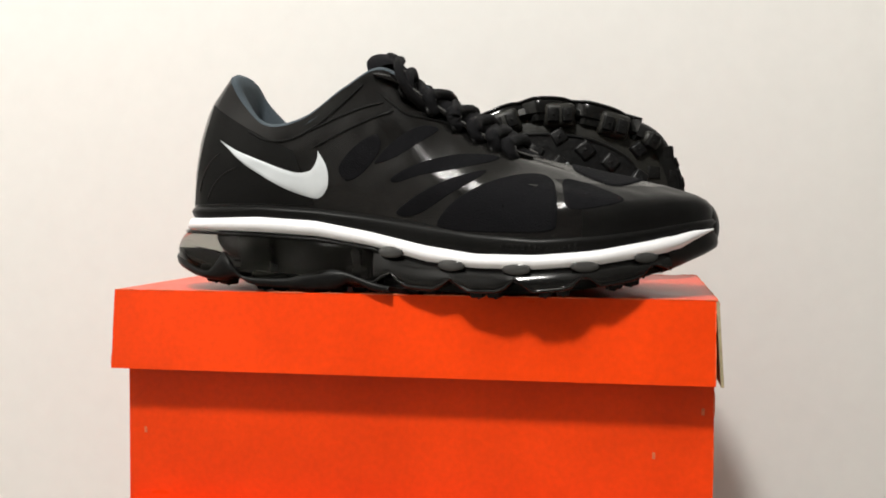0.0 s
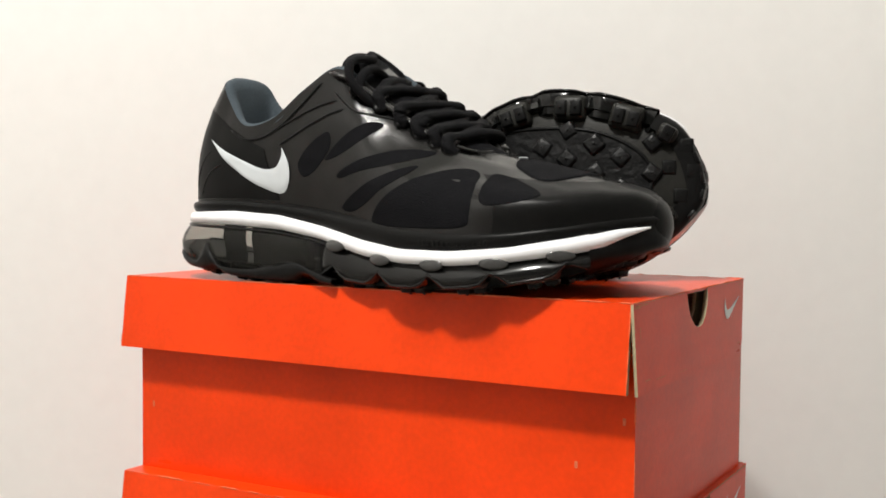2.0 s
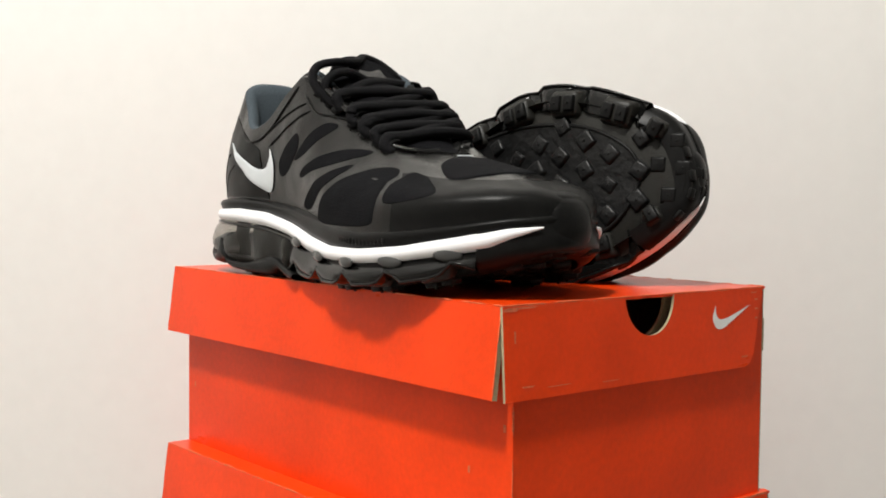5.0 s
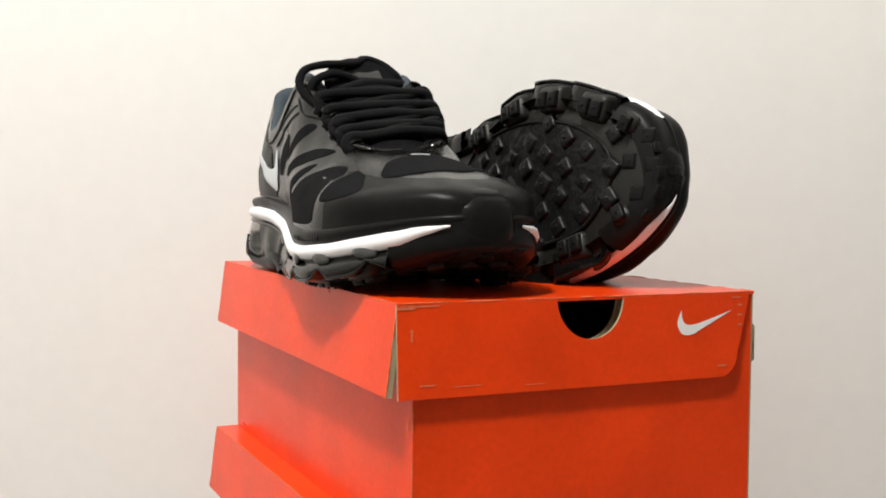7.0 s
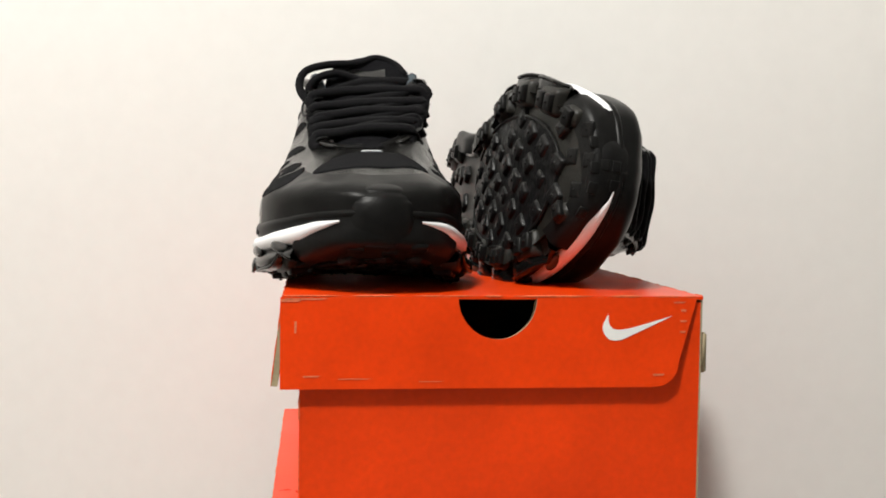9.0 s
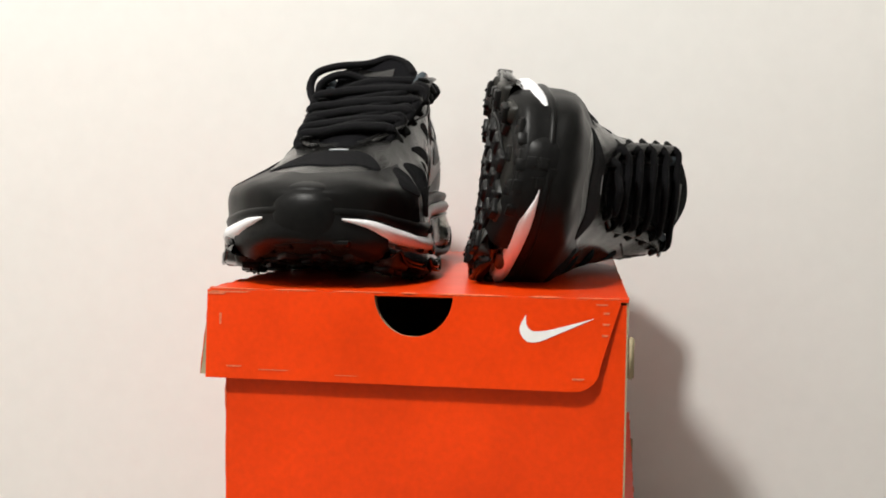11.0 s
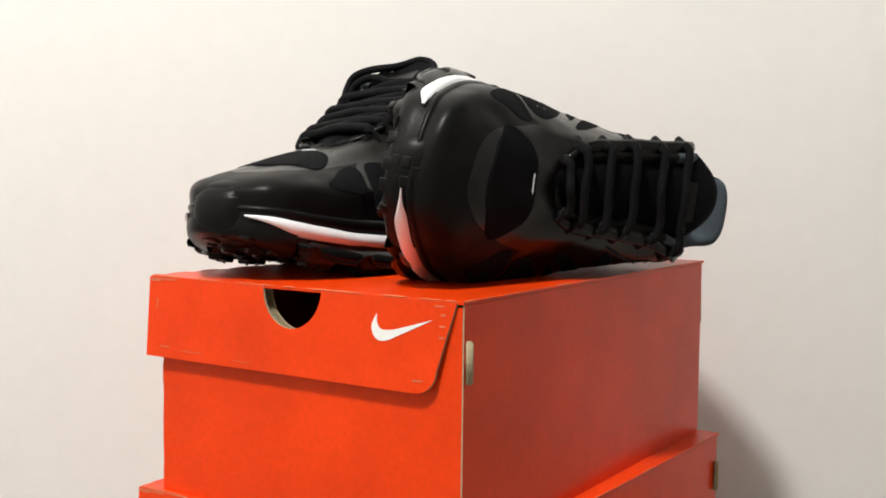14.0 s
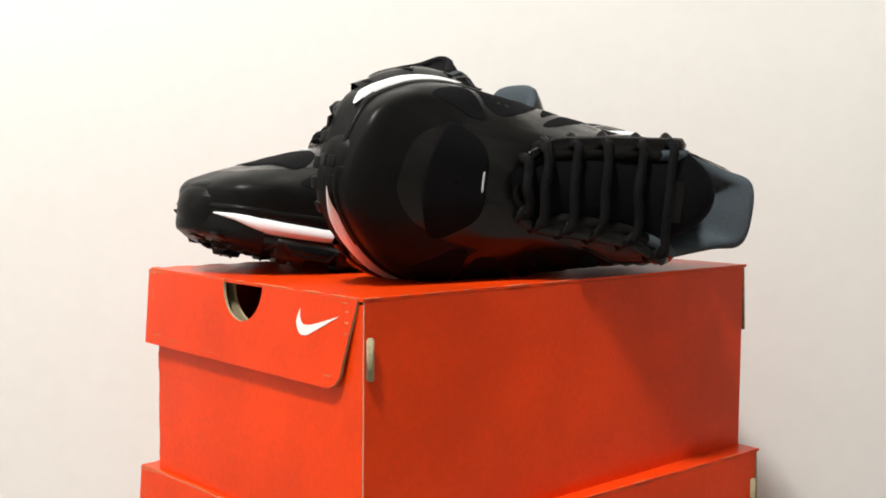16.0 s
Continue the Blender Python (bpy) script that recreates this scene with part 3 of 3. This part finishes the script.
            path = [a + (0.003, s * (near - 0.003), -0.006), a + (0.001, s * near, -0.0025), a + (-0.0005, s * near * 0.75, 0.0032), a * 0.8 + b * 0.2 + (0, 0, lift * 0.85), (a + b) / 2 + (0.002, 0, lift * 0.9),
                    a * 0.2 + b * 0.8 + (0, 0, lift * 0.8), b + (-0.0005, -s * away * 0.75, 0.0030), b + (0.001, -s * away, -0.0025), b + (0.003, -s * (away - 0.003), -0.006)]
            add("lace", tube(glide([np.array(q) + j() for q in path], 5), fat, flat, 10), M_LACE)
    if m > 0:  # the loose bow: two loops that stand up at the outer side and a doubled bar under them
        for path, r in (
            ([(0.152, -0.026, 0.102), (0.145, -0.034, 0.110), (0.139, -0.0375, 0.119), (0.1360, -0.0335, 0.1280), (0.134, -0.020, 0.1325), (0.130, 0.000, 0.1345), (0.121, 0.012, 0.1390), (0.123, 0.024, 0.1355), (0.132, 0.032, 0.1265)], 0.0028),
            ([(0.148, -0.023, 0.105), (0.142, -0.0310, 0.112), (0.141, -0.0280, 0.1215), (0.140, -0.014, 0.1265), (0.139, 0.004, 0.1215), (0.143, 0.018, 0.1170)], 0.0030),
            ([(0.148, -0.020, 0.111), (0.142, -0.002, 0.1195), (0.137, 0.018, 0.1220), (0.134, 0.036, 0.1215), (0.133, 0.0455, 0.1165), (0.137, 0.042, 0.1105)], 0.0039),
            ([(0.150, -0.014, 0.112), (0.146, 0.006, 0.1160), (0.143, 0.024, 0.1165), (0.141, 0.041, 0.1130), (0.143, 0.043, 0.1070)], 0.0037)):
            add("lace_bow", tube(glide(path, 7), r, r * 0.9, 10), M_LACE, text="black lace loop of a loose bow")

    # sole
    midsole = add("midsole_band", sheet([side_ring(-0.25, -0.0045), side_ring(-0.1, -0.0018), side_ring(0.1, -0.0008), side_ring(0.35, -0.0003), side_ring(0.7, -0.001), side_ring(1.0, -0.002)], closed=True), M_CAP, text="black rubbery midsole edge")
    stripe = [[], [], [], [], []]
    for i, (lv, d) in enumerate(((1.0, -0.002), (1.1, 0.0002), (1.5, 0.0016), (1.9, 0.0002), (2.0, -0.003))):
        stripe[i] = list(side_ring(lv, d))
    mid_ring = side_ring(1.5, 0)
    n = len(mid_ring)

    def stretch(x0, x1):
        """Runs of ring places with x between x0 and x1."""
        ok = [x0 <= p[0] <= x1 for p in mid_ring]
        start = next((k for k in range(n) if ok[k] and not ok[k - 1]), 0)
        runs, run = [], []
        for q in range(n + 1):
            k = (start + q) % n
            if q < n and ok[k]:
                run.append(k)
            elif run:
                runs.append(run)
                run = []
        return runs

    tip = side_ring(1.05, 0.0014)
    for run in stretch(-0.01, 0.3115 if m > 0 else 0.3135):
        # the stripe runs out in a wedge beside the toe guard
        ends = {k: (0.3090 if mid_ring[k][1] > 0 else 0.3118) if m > 0 else (0.3020 if mid_ring[k][1] > 0 else 0.3140) for k in run}
        fade = [min(1.0, max(0.02, (ends[k] - mid_ring[k][0]) / (0.020 if m > 0 else 0.012))) for k in run]
        run, fade = zip(*[(k, f) for k, f in zip(run, fade) if f > 0.02])
        add("white_stripe", sheet([[tip[k] + (r[k] - tip[k]) * f for k, f in zip(run, fade)] for r in stripe]), M_WHITE, text="white foam stripe round the sole")
    def lobed(level, d, deep=0.0011):
        """A ring of the heel's cushion, swelling between its chamber walls."""
        a, b = side_ring(level, d - deep), side_ring(level, d + deep)
        return [p + (q - p) * (0.5 - 0.5 * math.cos((p[0] - 0.031) / 0.040 * 2 * math.pi)) for p, q in zip(a, b)]

    def leaning(level, d):
        """A ring whose level changes along the shoe."""
        a, b = side_ring(2.0, d), side_ring(2.999, d)
        return [p + (q - p) * (level(p[0]) - 2.0) for p, q in zip(a, b)]

    levels = [side_ring(2.0, -0.003), side_ring(2.06, -0.0012), lobed(2.14, 0.0004, 0.0004), lobed(2.3, 0.0016), lobed(2.5, 0.0028), lobed(2.68, 0.0026), lobed(2.84, 0.0008), side_ring(2.92, -0.004, wave=0.004), side_ring(2.9, -0.012, wave=0.002)]
    def tucked(ring, level, x0, x1):
        """A ring that draws inwards from x0 to x1, where the next part laps over it."""
        inner = side_ring(level, -0.008)
        k = [min(max((p[0] - x0) / (x1 - x0), 0.0), 1.0) for p in ring]
        return [np.array(p) + (q - np.array(p)) * f * f * (3 - 2 * f) for p, q, f in zip(ring, inner, k)]

    levels = [tucked(r, lv, 0.119, 0.132) for r, lv in zip(levels, (2.0, 2.06, 2.14, 2.3, 2.5, 2.68, 2.84, 2.92, 2.9))]
    for run in stretch(-0.01, 0.132):
        add("air_cushion", sheet([[r[k] for k in run] for r in levels]), M_AIR, text="smoky see-through heel air cushion")
        top_ring = side_ring(2.05, -0.0008)
        add("cushion_seam", tube([top_ring[k] for k in run], 0.0013, 0.0010, 6), M_SMOKE)
    levels = [side_ring(2.0, -0.003), side_ring(2.2, -0.0003), side_ring(2.42, 0.0018, wave=0.001), side_ring(2.58, 0.0022, wave=0.003), side_ring(2.72, 0.0014, wave=0.0055), side_ring(2.80, -0.001, wave=0.0075), side_ring(2.84, -0.005, wave=0.0080), side_ring(2.8, -0.014, wave=0.005)]
    levels = [tucked(r, lv, 0.127, 0.113) for r, lv in zip(levels, (2.0, 2.2, 2.42, 2.58, 2.72, 2.80, 2.84, 2.8))]
    for run in stretch(0.113, 0.288):
        add("forefoot_cushion", sheet([[r[k] for k in run] for r in levels]), M_SMOKE, text="glossy dark smoky forefoot cushion")
        edge_ring = side_ring(2.77, 0.0012, wave=0.0068)
        add("cushion_lip", tube([edge_ring[k] for k in run], 0.0011, 0.0011, 6), M_SMOKE)
    core = [side_ring(1.95, -0.009), side_ring(2.3, -0.008), side_ring(2.6, -0.011), side_ring(2.9, -0.009)]
    for run in stretch(0.038, 0.0605) + stretch(0.0645, 0.33):
        add("cushion_core", sheet([[r[k] for k in run] for r in core]), M_CORE, text="dark core inside the cushion")
    # chamber walls that show through the clear heel
    for sd in (-1, 1):
        for x, lo, hi in ((0.112, 2.1, 2.8),):
            h = heights(x)
            z = lambda lv: h[2] + (h[3] - h[2]) * (lv - 2)
            y = sd * (float(np.interp(x, [q[0] for q in SOLE], [q[1] for q in SOLE])) * (1 if sd < 0 else 0.95) - 0.0032)
            add("chamber_wall", tube(glide([(x, y, z(lo)), (x + 0.002, y + sd * 0.001, z((lo + hi) / 2)), (x + 0.001, y, z(hi))], 4), 0.0030, 0.0022, 8), M_SMOKE)
    bump = lambda x, c, w: math.exp(-((x - c) / w) ** 2)
    crest = lambda x: 2.84 - 0.18 * bump(x, -0.002, 0.014) - 0.45 * bump(x, 0.036, 0.0055) - 0.27 * bump(x, 0.101, 0.020)
    foot_of = lambda x: 2.999 - 0.16 * bump(x, 0.044, 0.005) - 0.20 * bump(x, 0.112, 0.008)
    lip = [leaning(lambda x: crest(x) + 0.02, -0.002), leaning(crest, 0.0030), leaning(lambda x: crest(x) * 0.6 + foot_of(x) * 0.4, 0.0040), leaning(lambda x: crest(x) * 0.2 + foot_of(x) * 0.8, 0.0030), leaning(foot_of, -0.0005), leaning(foot_of, -0.010)]
    for run in stretch(-0.01, 0.135):
        add("heel_rim", sheet([[r[k] for k in run] for r in lip]), M_RUBBER, text="black rubber rim under the heel")
    # small domed caps that lap over the stripe's foot
    for sd in (-1, 1):
        for x in (0.135, 0.170, 0.206, 0.242, 0.274):
            t0, t1 = (float(np.interp(q, [p[0] for p in SOLE], [p[1] for p in SOLE])) for q in (x - 0.004, x + 0.004))
            y = sd * ((t0 + t1) / 2 * (1 if sd < 0 else 0.95) + 0.0004)
            bm = bmesh.new()
            bmesh.ops.create_uvsphere(bm, u_segments=16, v_segments=8, radius=1.0)
            bmesh.ops.transform(bm, matrix=Matrix.Translation((x, y, heights(x)[2] + 0.0002)) @ Matrix.Rotation(math.atan2(sd * (t1 - t0), 0.008), 4, "Z") @ Matrix.Diagonal((0.0080, 0.0018, 0.0034, 1)), verts=bm.verts)
            add("arch_cap", bm, M_CAPLET, midsole, "smoky grey plastic cap")
    # dark bed under the clear heel
    add("heel_bed", sheet([[(x, w * u * 0.93, heights(x)[3] + 0.0075) for u in np.linspace(-1, 1, 9)] for x, w in ((q, float(np.interp(q, [p[0] for p in SOLE], [p[1] for p in SOLE]))) for q in np.linspace(0.0, 0.135, 16))]), M_CORE, text="dark bed under the air cushion")
    # fine ribs on the band beside the ball
    for sd in (-1, 1):
        for x in np.arange(0.198, 0.240, 0.003):
            y = sd * (float(np.interp(x, [q[0] for q in SOLE], [q[1] for q in SOLE])) * (1 if sd < 0 else 0.95) - 0.0003)
            bm = block(0.0016, 0.0012, 0.0030, 0.0003, 1.0)
            bmesh.ops.transform(bm, matrix=Matrix.Translation((x, y, heights(x)[0] - 0.0025)), verts=bm.verts)
            add("rib", bm, M_CAP, midsole)
    # tread plate
    def plate(x, y):
        h = heights(x)
        return h[3] + 0.0045 + 0.05 * max(0, abs(y) - 0.03)

    xs = np.linspace(0.001, 0.310, 44)
    def edge(x, s, inset=0.0):
        pts = np.array(SOLE)
        y = float(np.interp(x, pts[:, 0], pts[:, 1])) - inset
        if s > 0:
            y *= float(np.interp(x, pts[:, 0], ARCH))
        return s * max(y, 0.001)
    rows = [[(x, edge(x, -1, 0.003) * (1 - u) + edge(x, 1, 0.003) * u, plate(x, 0) + 0.004 * (2 * u - 1) ** 4) for u in np.linspace(0, 1, 13)] for x in xs]
    tread = add("tread", sheet(rows), M_OUTSOLE, text="dark grey rubber tread plate")
    # edge pads in pairs
    for s in (-1, 1):
        for x in (0.030, 0.062, 0.096, *((0.1185, 0.152, 0.188, 0.224, 0.259) if s < 0 else (0.125, 0.159, 0.195, 0.231, 0.266)), *((0.290,) if m < 0 else ())):
            if s > 0 and 0.09 < x < 0.13:
                continue
            h = heights(x)
            y0, y1 = edge(x - 0.006, s), edge(x + 0.006, s)
            ang = math.atan2(y1 - y0, 0.012)
            c = Vector((x, edge(x, s) - s * ((0.0095 if s > 0 else 0.0130) if x > 0.11 else 0.0115), 0))
            slope = math.atan2(heights(x + 0.008)[3] - heights(x - 0.008)[3], 0.016)
            tall = 0.0125 if x > 0.11 else 0.0085
            bm = block(0.0240 if x < 0.28 else 0.0150, 0.019 if x < 0.28 else 0.012, tall, 0.0030, 0.80)
            mm = Matrix.Translation((c.x, c.y, h[3] + tall + (0.0015 if s < 0 and x > 0.11 else 0))) @ Matrix.Rotation(ang, 4, "Z") @ Matrix.Rotation(-slope, 4, "Y")
            bmesh.ops.transform(bm, matrix=mm, verts=bm.verts)
            pad = add("edge_pad", bm, M_OUTSOLE, tread)
            for du in (-0.0048, 0.0048):
                if x > 0.28 and du < 0:
                    continue
                bm = block(0.0078, 0.0105, 0.0036, 0.0008, 0.88)
                dot = block(0.0018, 0.0018, 0.0046, 0.0004, 0.8)
                bm.from_mesh(mesh_of(dot))
                bmesh.ops.transform(bm, matrix=mm @ Matrix.Translation((du if x < 0.28 else 0, -s * 0.0005, 0.0012 - tall)), verts=bm.verts)
                add("stud", bm, M_RUBBER, pad)
    # diamond studs over the ball and the heel, small squares at the toe
    base = block(0.0125, 0.0125, 0.0042, 0.0011, 0.78)
    base.from_mesh(mesh_of(block(0.0020, 0.0020, 0.0048, 0.0004, 0.8)))
    spots = []
    for i, x in enumerate(np.arange(0.146, 0.286, 0.0170)):
        for y in (np.arange(-0.036, 0.037, 0.018) if i % 2 else np.arange(-0.027, 0.028, 0.018)):
            if edge(x, -1) + 0.021 < y < edge(x, 1) - 0.021:
                spots.append((x, y, 45))
    for x in (0.035, 0.058, 0.081, 0.104):
        for y in (-0.010, 0.010):
            spots.append((x, y, 45))
    for x, y in ((0.293, 0.012), (0.300, -0.006), (0.303, 0.026), (0.307, 0.010), (0.290, -0.019)):
        spots.append((x, y, 0))
    for x, y, a in spots:
        slope = math.atan2(heights(x + 0.008)[3] - heights(x - 0.008)[3], 0.016)
        bm = base.copy()
        k = rnd.uniform(0.8, 1.08) if a else 0.8
        bmesh.ops.transform(bm, matrix=Matrix.Translation((x + (rnd.uniform(-1, 1) * 0.0012 if a else 0), y + (rnd.uniform(-1, 1) * 0.0012 if a else 0), plate(x, 0) + 0.001 + (rnd.uniform(0, 0.0012) if a else 0))) @ Matrix.Rotation(-slope, 4, "Y") @ Matrix.Rotation(radians(a + (rnd.uniform(-14, 14) if a else 0)), 4, "Z") @ Matrix.Diagonal((k, k, 0.5 if not a else 1, 1)), verts=bm.verts)
        add("tread_stud", bm, M_FIELD if a else M_RUBBER, tread)
    base.free()
    # ridge round the ball's dark field
    field = glide([(0.136, 0.000), (0.150, 0.024), (0.180, 0.035), (0.215, 0.0385), (0.252, 0.034), (0.279, 0.018), (0.282, -0.004), (0.262, -0.029), (0.215, -0.040), (0.180, -0.037), (0.150, -0.026), (0.136, 0.000)], 6)
    add("tread_ridge", tube([(x, y, plate(x, 0) - 0.0006) for x, y in field], 0.0012, 0.0012, 6), M_RUBBER, tread)
    add("tread_field", sheet([[(0.2 + (x - 0.2) * u, y * u, plate(0.2 + (x - 0.2) * u, 0) - 0.0007) for x, y in field] for u in (0.03, 0.35, 0.7, 1.0)]), M_FIELD, tread, "wrinkled glossy black field under the ball")
    # toe guard: a proud rubber pad that climbs over the tip
    climb = glide([(0.3100, 0.0240), (0.3135, 0.0290), (0.3152, 0.0360), (0.3145, 0.0430), (0.3118, 0.0490), (0.3072, 0.0535), (0.3000, 0.0566)] if m > 0 else [(0.3095, 0.0240), (0.3128, 0.0285), (0.3140, 0.0340), (0.3135, 0.0390), (0.3115, 0.0440), (0.3085, 0.0480), (0.3040, 0.0510)], 5)
    rows = []
    for i, (x, z) in enumerate(climb):
        v = abs(2 * i / (len(climb) - 1) - 1)
        row = []
        for u in np.linspace(-1, 1, 21):
            half = 0.0172 - 0.0030 * (i / (len(climb) - 1)) ** 3
            y = 0.0062 + half * u
            rim = max(abs(u) ** 7, v ** 9 if i > 4 else 0.0)
            groove = 0.0006 if abs(z - 0.0515) < 0.0008 and abs(u) < 0.75 else 0.0
            row.append((x - 15.0 * (y - 0.0045) ** 2 - 0.0034 * rim - groove, y, z - 0.0016 * abs(u) ** 3 * (z > 0.047)))
        rows.append(row)
    add("toe_guard", sheet(rows), M_RUBBER, upper, "black rubber toe guard")
    for zi, ui in ((8, 5), (8, 11), (14, 5), (14, 11), (20, 8)) if m < 0 else ():
        p = Vector(rows[zi][ui])
        u, v = Vector(rows[zi][ui + 1]) - Vector(rows[zi][ui - 1]), Vector(rows[zi + 1][ui]) - Vector(rows[zi - 1][ui])
        bm = block(0.0062, 0.0052, 0.0007, 0.0003, 0.9)
        bmesh.ops.transform(bm, matrix=basis(p, u, v) @ Matrix.Rotation(math.pi, 4, "X") @ Matrix.Translation((0, 0, 0.0003)), verts=bm.verts)
        add("toe_square", bm, M_RUBBER, upper)
    for run in stretch(0.283, 0.33):
        profile = ((-0.5, -0.0040), (0.0, -0.0022), (0.6, -0.0012), (1.0, -0.0012), (1.5, -0.0002), (2.0, 0.0004), (2.4, -0.0002), (2.75, -0.0035), (3.05, -0.011))
        add("toe_bumper", sheet([[r[k] for k in run] for r in (side_ring(lv, d) for lv, d in profile)]), M_RUBBER, text="black rubber toe bumper")
    # square lugs on the toe's front
    for lv, d in ((2.45, -0.0004),):
        ring = side_ring(lv, d)
        for y in (-0.0165, -0.0055, 0.0055, 0.0165) if m < 0 else ():
            k = min((k for k in range(n) if ring[k][0] > 0.27), key=lambda k: abs(ring[k][1] - y))
            along = Vector(ring[(k + 1) % n] - ring[k - 1]).normalized()
            out = Vector((along.y, -along.x, 0)).normalized()
            bm = block(0.0066, 0.0052, 0.0022, 0.0006, 0.92)
            bmesh.ops.transform(bm, matrix=basis(Vector(ring[k]) + out * 0.0007, along, (0, 0, 1)) @ Matrix.Rotation(math.pi if basis((0, 0, 0), along, (0, 0, 1)).to_3x3().col[2].dot(out) < 0 else 0, 4, "X"), verts=bm.verts)
            add("toe_lug", bm, M_RUBBER)
    return shoe


RIGHT = sneaker("black running sneaker standing on an orange shoe box", 1)
LEFT = sneaker("black running sneaker lying on its side, tread exposed", -1)


def motions():
    """Everything on the stack turns with it."""
    def ride(ob, place):
        walk(ob, [(t, pose(0, 0, 0, 0, 0, -a) @ STACK @ place) for t, a in TURNING])

    ride(UPPER, pose(0, 0, -0.125))
    ride(LOWER, pose(0, 0, -0.248))
    ride(RIGHT, pose(-0.140, -0.060, 0.0002, 0, 0, 0))
    ride(LEFT, pose(-0.1502, 0.0050, 0.0508, -97.3, -2.3, 4.7))


motions()
